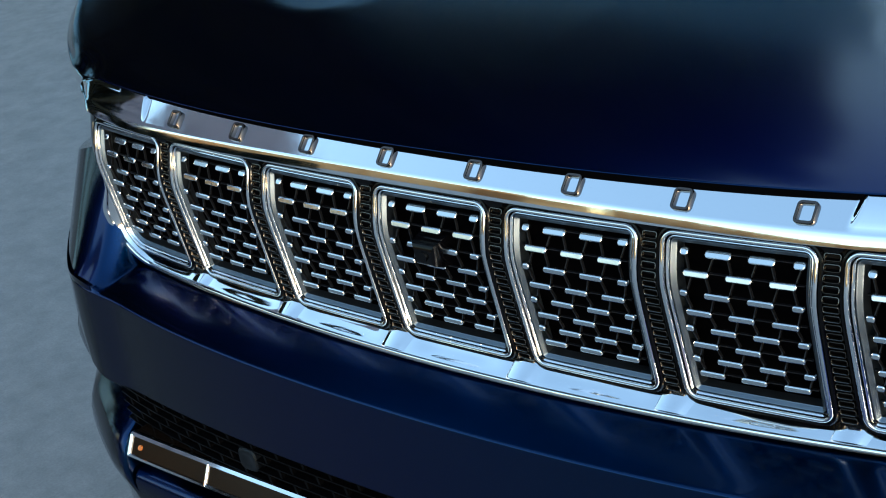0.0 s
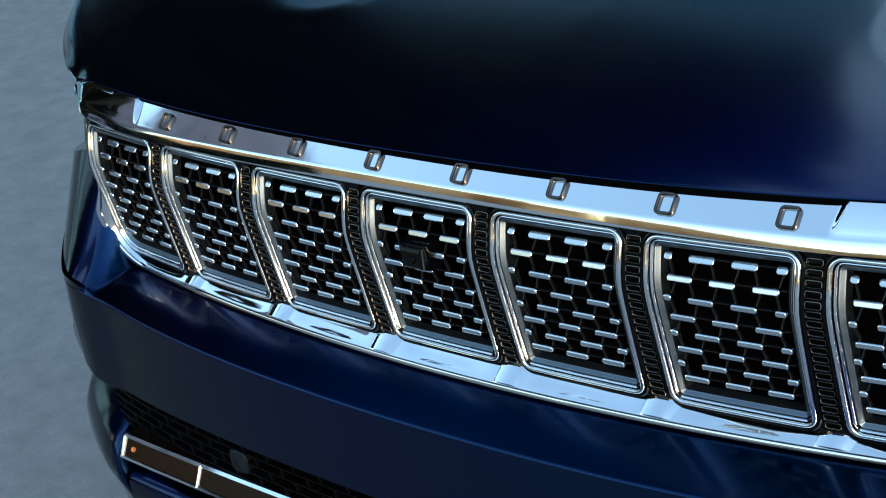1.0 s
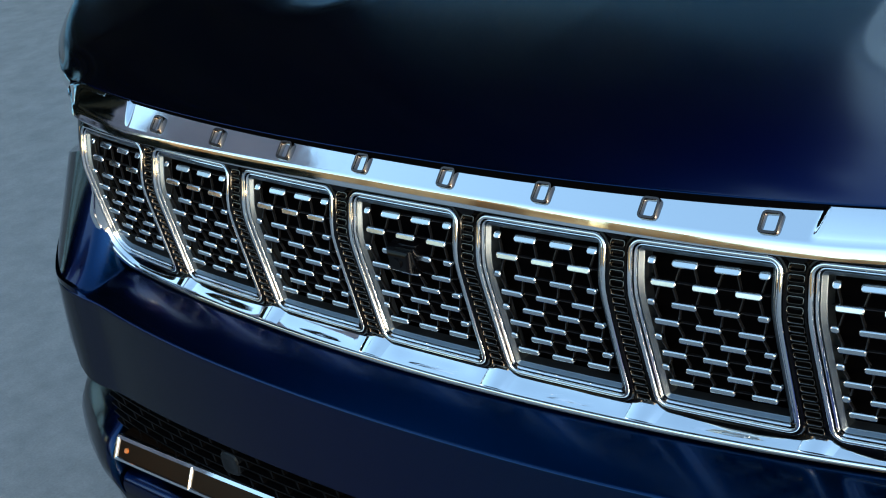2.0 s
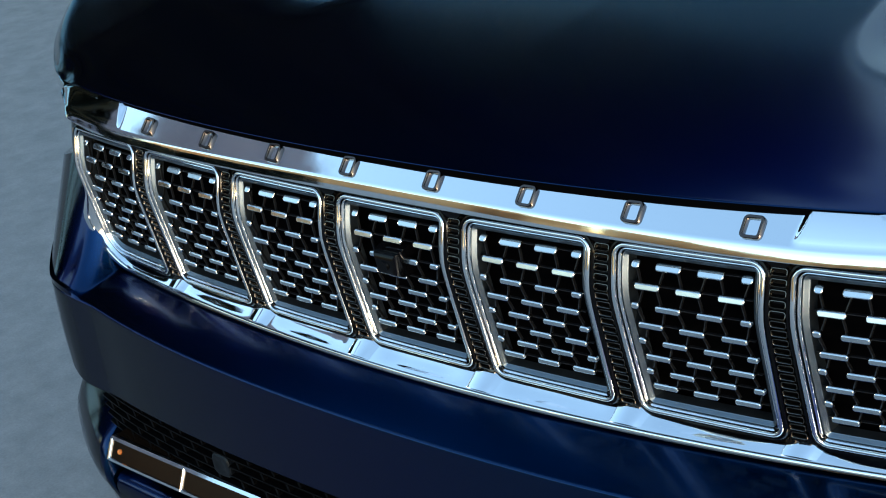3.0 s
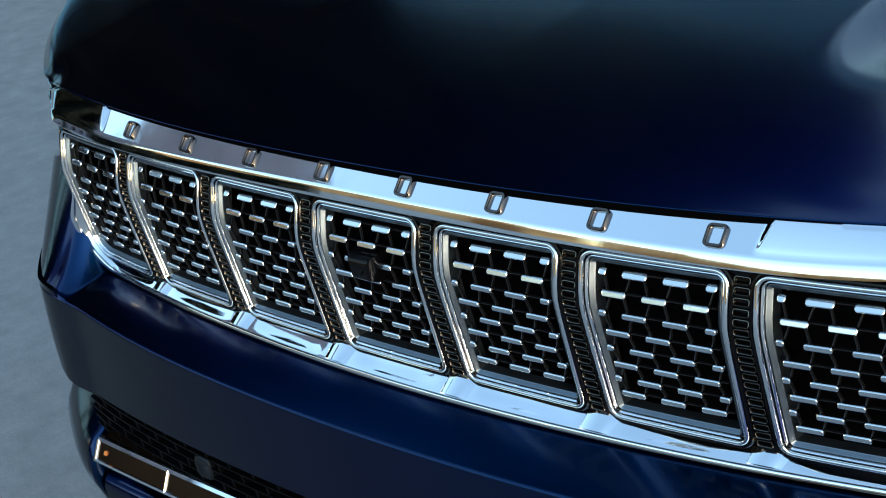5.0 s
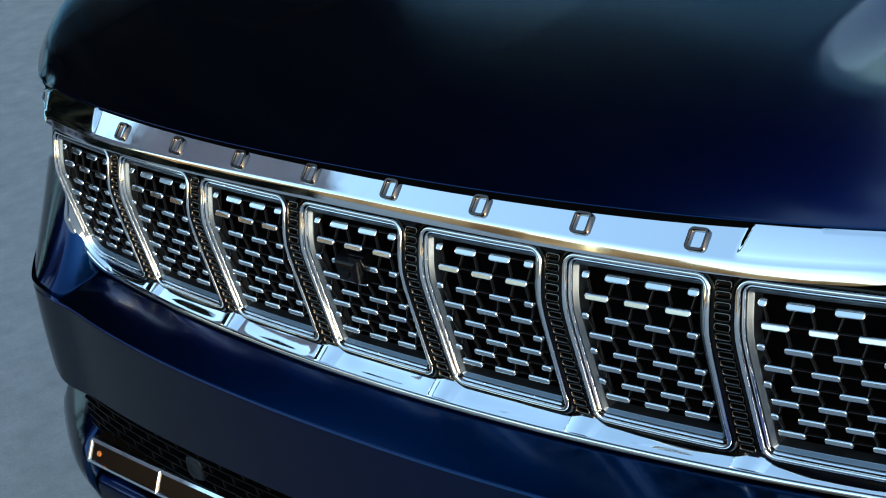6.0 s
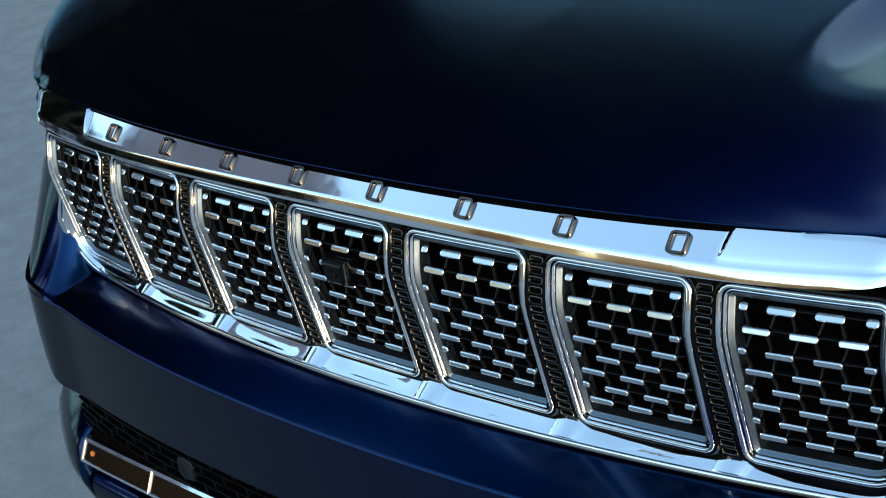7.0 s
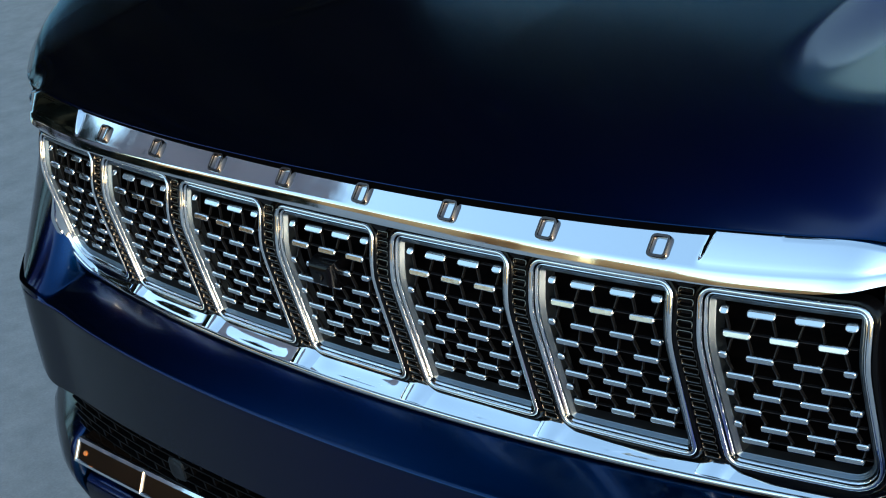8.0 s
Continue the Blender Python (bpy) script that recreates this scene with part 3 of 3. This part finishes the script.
def lower_body():
    bm = bmesh.new()
    xs = span(-0.73, 0.73, 71)
    rows = []
    for dy, z in ((0.030, -0.315), (0.032, -0.405), (0.022, -0.455), (0.04, -0.48), (0.03, -0.60), (0.12, -0.80), (0.4, -0.80)):
        row = []
        for x in xs:
            k = ease((abs(x) - 0.648) / 0.015)
            row.append((x, lower_face(x) + 0.04 * ease((abs(x) - 0.70) / 0.12) + dy * (1 - k) + k * (0.03 + 0.04 * ease((-0.335 - z) / 0.05) + 0.25 * max(0.0, -0.33 - z) ** 2), z + Z0))
        rows.append(row)
    skin(bm, rows)
    return part("lower_bumper", bm, BLACK_MATT, car, "black plastic lower bumper")


lower_body()


def pod_face(x, z):
    """The corner tucks in below the bumper and swells again beside the lamp strip."""
    depth = 0.044 * math.exp(-((z + 0.392) / 0.026) ** 2) - 0.022 * math.exp(-((z + 0.475) / 0.05) ** 2) + 0.05 * max(0.0, -0.54 - z)
    return lower_face(x) + 0.004 + 0.016 * ease((z + 0.36) / 0.05) + depth + 0.08 * max(0.0, x - 0.66) * ease((-0.335 - z) / 0.04)


def corner_pod(s):
    """The painted lower corner beside the lamp strip."""
    bm = bmesh.new()
    rows = []
    for i, z in enumerate(span(-0.300, -0.70, 26)):
        row = []
        for x in span(0.652, 1.02, 24):
            row.append((s * x, pod_face(x, z), z + Z0))
        rows.append([(s * 0.645, row[0][1] + 0.05, z + Z0), (s * 0.646, row[0][1] + 0.006, z + Z0), (s * 0.648, row[0][1] + 0.0015, z + Z0)] + row)
    skin(bm, rows)
    pod = part("bumper_corner", bm, PAINT, car, "navy blue painted lower bumper corner")
    bm = bmesh.new()
    loops = []
    for size, deep in ((1.0, 0.004), (1.0, -0.001), (0.88, -0.0016), (0.80, 0.0), (0.5, 0.003)):
        loop = []
        for i in range(20):
            a = 2 * math.pi * i / 20
            x, z = 0.700 + 0.011 * size * math.cos(a), -0.350 + 0.024 * size * math.sin(a)
            loop.append((s * x, pod_face(x, z) + deep, z + Z0))
        loops.append(loop)
    skin(bm, loops, True, True)
    part("air_slot", bm, BLACK_GLOSS, pod, "black air slot")


for s in (-1, 1):
    corner_pod(s)


# ---------------------------------------------------------------- lamp strip low in the bumper
def fog_section(x):
    y, z = -0.058 + 0.055 * x * x + 0.02 * x ** 4, -0.388 - 0.035 * x * x
    return [(y, z), (y - 0.014, z - 0.025), (y + 0.05, z - 0.025), (y + 0.05, z + 0.002)]


fog = part("lamp_strip", sweep(fog_section, span(-0.601, 0.601, 41)), LENS, car, "smoked amber lamp strip with chrome edging")


def edging(low):
    def section(x):
        y, z = fog_section(x)[1 if low else 0]
        h = 0.0016 if low else 0.0018
        tilt = 0.0012 if low else 0.0034       # the upper edging faces the sky, the lower one the horizon
        return [(y + 0.004, z + h), (y + tilt - 0.0030, z + h), (y - 0.0030, z - h * 0.8), (y - 0.002, z - h), (y + 0.01, z - h)]
    return sweep(section, span(-0.603, 0.603, 41))


part("edging", edging(False), CHROME, fog, "chrome edging")
part("edging", edging(True), CHROME, fog, "chrome edging")
for x in (-0.601, -0.430, -0.25, 0.25, 0.430, 0.601):
    bm = bmesh.new()
    (y1, z1), (y2, z2) = fog_section(x)[0], fog_section(x)[1]
    w = 0.003 if abs(x) > 0.6 else 0.0019
    loops = []
    for y, z in ((y1, z1), ((y1 + y2) / 2, (z1 + z2) / 2), (y2, z2)):
        loops.append([(x - w, y + 0.01, z + Z0), (x - w, y - 0.0015, z + Z0), (x - w * 0.5, y - 0.0028, z + Z0), (x + w * 0.5, y - 0.0028, z + Z0), (x + w, y - 0.0015, z + Z0), (x + w, y + 0.01, z + Z0)])
    skin(bm, loops, True, True)
    part("upright", bm, CHROME, fog)


for s in (-1, 1):
    bm = bmesh.new()
    (y1, z1), (y2, z2) = fog_section(0.577)[0], fog_section(0.577)[1]
    bmesh.ops.create_cone(bm, cap_ends=True, segments=16, radius1=0.0042, radius2=0.0034, depth=0.003, matrix=pose(s * 0.577, (y1 + y2) / 2 - 0.001, (z1 + z2) / 2 + Z0, 60))
    part("reflector", bm, AMBER, fog, "small round amber reflector")


def valance():
    """The painted lower edge of the bumper under the lamp strip."""
    bm = bmesh.new()
    rows = []
    for dy, z in ((0.07, -0.462), (0.030, -0.464), (0.022, -0.470), (0.018, -0.48), (0.020, -0.52), (0.04, -0.56), (0.08, -0.57)):
        rows.append([(x, fog_section(x)[1][0] + dy, z - 0.035 * x * x + Z0) for x in span(-0.64, 0.64, 41)])
    skin(bm, rows)
    return part("valance", bm, PAINT, car, "navy blue painted valance under the lamp strip")


valance()


# ---------------------------------------------------------------- lower grille mesh
def mesh_bars():
    body = new("lower_grille")
    body.parent = car
    bm = bmesh.new()
    for i in range(6):
        z = -0.336 - 0.0135 * i
        skin(bm, [[(x, lower_face(x) + 0.020, z + 0.0016 + Z0), (x, lower_face(x) + 0.013, z + 0.0010 + Z0), (x, lower_face(x) + 0.013, z - 0.0010 + Z0), (x, lower_face(x) + 0.020, z - 0.0016 + Z0)] for x in span(-0.648, 0.648, 60)], True, True)
    part("bar", bm, BLACK_MESH, body, "black horizontal bars")
    bm = bmesh.new()
    for i in range(6):
        z = -0.336 - 0.0135 * i
        for j in range(-13, 14):
            x = (j + 0.5 * (i % 2)) * 0.048
            if abs(x) < 0.64:
                y = lower_face(x) + 0.012
                rod(bm, (x, y + 0.002, z + Z0), (x + 0.003, y + 0.002, z - 0.0135 + Z0), 0.004, 0.006)
    part("link", bm, BLACK_MESH, body, "short black links of the mesh")
    return body


mesh_bars()


# ---------------------------------------------------------------- head lamps
def lamp_face(x, z):
    """The dark plate beside the outer slot, turned round the corner and back under the hood's edge."""
    d = abs(x) - 0.627
    turn = 14 * max(0.0, d) ** 2 if d < 0.033 else 0.0152 + 0.93 * (d - 0.033) + 4 * (d - 0.033) ** 2
    return plan(0.627) + frame_face(z) + 0.015 + turn


def head_lamp(s):
    def section(x):
        zs = span(0.046, -0.125, 10)
        return [(lamp_face(x, z), z) for z in zs] + [(lamp_face(x, -0.125) + 0.04, -0.125), (lamp_face(x, 0.046) + 0.04, 0.046)]
    xs = span(0.610, 0.70, 19) + span(0.715, 0.86, 10)
    bm = sweep(section, xs if s > 0 else [-x for x in xs])
    return part("head_lamp", bm, LAMP_GLASS, car, "dark slim head lamp beside the grille")


for s in (-1, 1):
    head_lamp(s)


# ---------------------------------------------------------------- emblem shapes on the header bar
def emblem(x):
    """A plain raised frame lying on the sloping strip."""
    bm = bmesh.new()
    ly, lz = lip(x)
    a, b = Vector((0, ly + 0.0012, lz + 0.0012)), Vector((0, ly + 0.0265, lz + 0.0275))
    up = (b - a).normalized()
    out = Vector((0, -up.z, up.y))
    mid = a + up * 0.0125
    slope = 2 * 0.0798 * x + 4 * 0.1003 * x ** 3
    side = Vector((1, slope, 0)).normalized()
    loops = []
    for inset, h in ((0.0, -0.001), (0.0, 0.0030), (0.0004, 0.0036), (0.0026, 0.0036), (0.0030, 0.0030), (0.0030, -0.001)):
        loop = []
        for cx, cz, a0 in ((-1, 1, 180), (1, 1, 90), (1, -1, 0), (-1, -1, -90)):
            r = 0.0045
            for i in range(4):
                t = radians(a0 - 30 * i)
                u = cx * (0.0098 - r) + (r - inset) * math.cos(t)
                v = cz * (0.0106 - r) + (r - inset) * math.sin(t)
                loop.append(Vector((x, 0, Z0)) + mid + side * u + up * v + out * h)
        loops.append(loop)
    skin(bm, loops + loops[:1], True)
    bmesh.ops.remove_doubles(bm, verts=bm.verts, dist=1e-6)
    return part("emblem", bm, BRONZE, header, "raised dark chrome emblem shape")


for i in range(8):
    emblem(-0.404 + 0.1185 * i)


# ---------------------------------------------------------------- camera housing in the middle slot
def park_camera():
    bm = bmesh.new()
    loops = []
    for y, w, z1, z2 in ((0.012, 0.019, -0.022, -0.060), (-0.012, 0.018, -0.026, -0.057), (-0.022, 0.015, -0.029, -0.052), (-0.024, 0.013, -0.032, -0.049)):
        loops.append([(-w, y, z1 + Z0), (w, y, z1 + Z0), (w * 0.8, y, z2 + Z0), (-w * 0.8, y, z2 + Z0)])
    skin(bm, loops, True, True)
    body = part("camera_housing", bm, BLACK_GLOSS, car, "small black parking camera housing")
    bm = bmesh.new()
    m = pose(0, -0.0245, -0.041 + Z0, 90)
    bmesh.ops.create_cone(bm, cap_ends=True, segments=24, radius1=0.0065, radius2=0.0055, depth=0.004, matrix=m)
    part("camera_lens", bm, BLACK_GLOSS, body, "round glass camera lens")


park_camera()


# ---------------------------------------------------------------- distance sensor in the lower mesh
def sensor():
    bm = bmesh.new()
    x, z = -0.345, -0.366
    y = lower_face(x) + 0.011
    loops = []
    for size, deep in ((1.0, 0.014), (1.0, 0.002), (0.86, 0.0), (0.55, 0.0), (0.45, 0.0006)):
        loops.append([(x + 0.017 * size * math.copysign(abs(math.cos(a)) ** 0.6, math.cos(a)), y + deep, z + 0.016 * size * math.copysign(abs(math.sin(a)) ** 0.6, math.sin(a)) + Z0) for a in span(0, 2 * math.pi * 15 / 16, 16)])
    skin(bm, loops, True, True)
    part("sensor", bm, GREY_PLASTIC, car, "small grey distance sensor in the lower mesh")


sensor()


# ---------------------------------------------------------------- fenders and front wheels, behind the bumper
def fender(s):
    bm = bmesh.new()
    rows = []
    for y in span(0.48, 1.40, 40):
        d = y - 0.98
        low = -0.64 + math.sqrt(0.46 ** 2 - d * d) if abs(d) < 0.46 else -0.72
        row = []
        for t in span(0, 1, 10):
            z = -0.02 + (low + 0.02) * t
            row.append((s * (1.050 + 0.02 * math.sin(t * 2.6)), y, z + Z0))
        rows.append(row + [(s * 0.95, y, low + Z0)])
    skin(bm, rows)
    part("fender", bm, PAINT, car, "navy blue front fender")


def wheel(s):
    def turned(profile, name, mat, parent, label):
        bm = bmesh.new()
        loops = []
        for i in range(40):
            a = 2 * math.pi * i / 40
            loops.append([(s * x, 0.98 + r * math.cos(a), 0.405 + r * math.sin(a)) for x, r in profile])
        skin(bm, loops + loops[:1], True)
        bmesh.ops.remove_doubles(bm, verts=bm.verts, dist=1e-6)
        return part(name, bm, mat, parent, label)

    tyre = turned([(0.72, 0.29), (0.72, 0.37), (0.745, 0.398), (0.80, 0.405), (0.90, 0.405), (0.955, 0.398), (0.975, 0.37), (0.965, 0.29)], "wheel", RUBBER, car, "black front tyre on the asphalt")
    turned([(0.78, 0.04), (0.80, 0.28), (0.955, 0.292), (0.96, 0.275), (0.92, 0.25), (0.93, 0.04)], "rim", SATIN, tyre, "grey alloy rim")


for s in (-1, 1):
    fender(s)
    wheel(s)
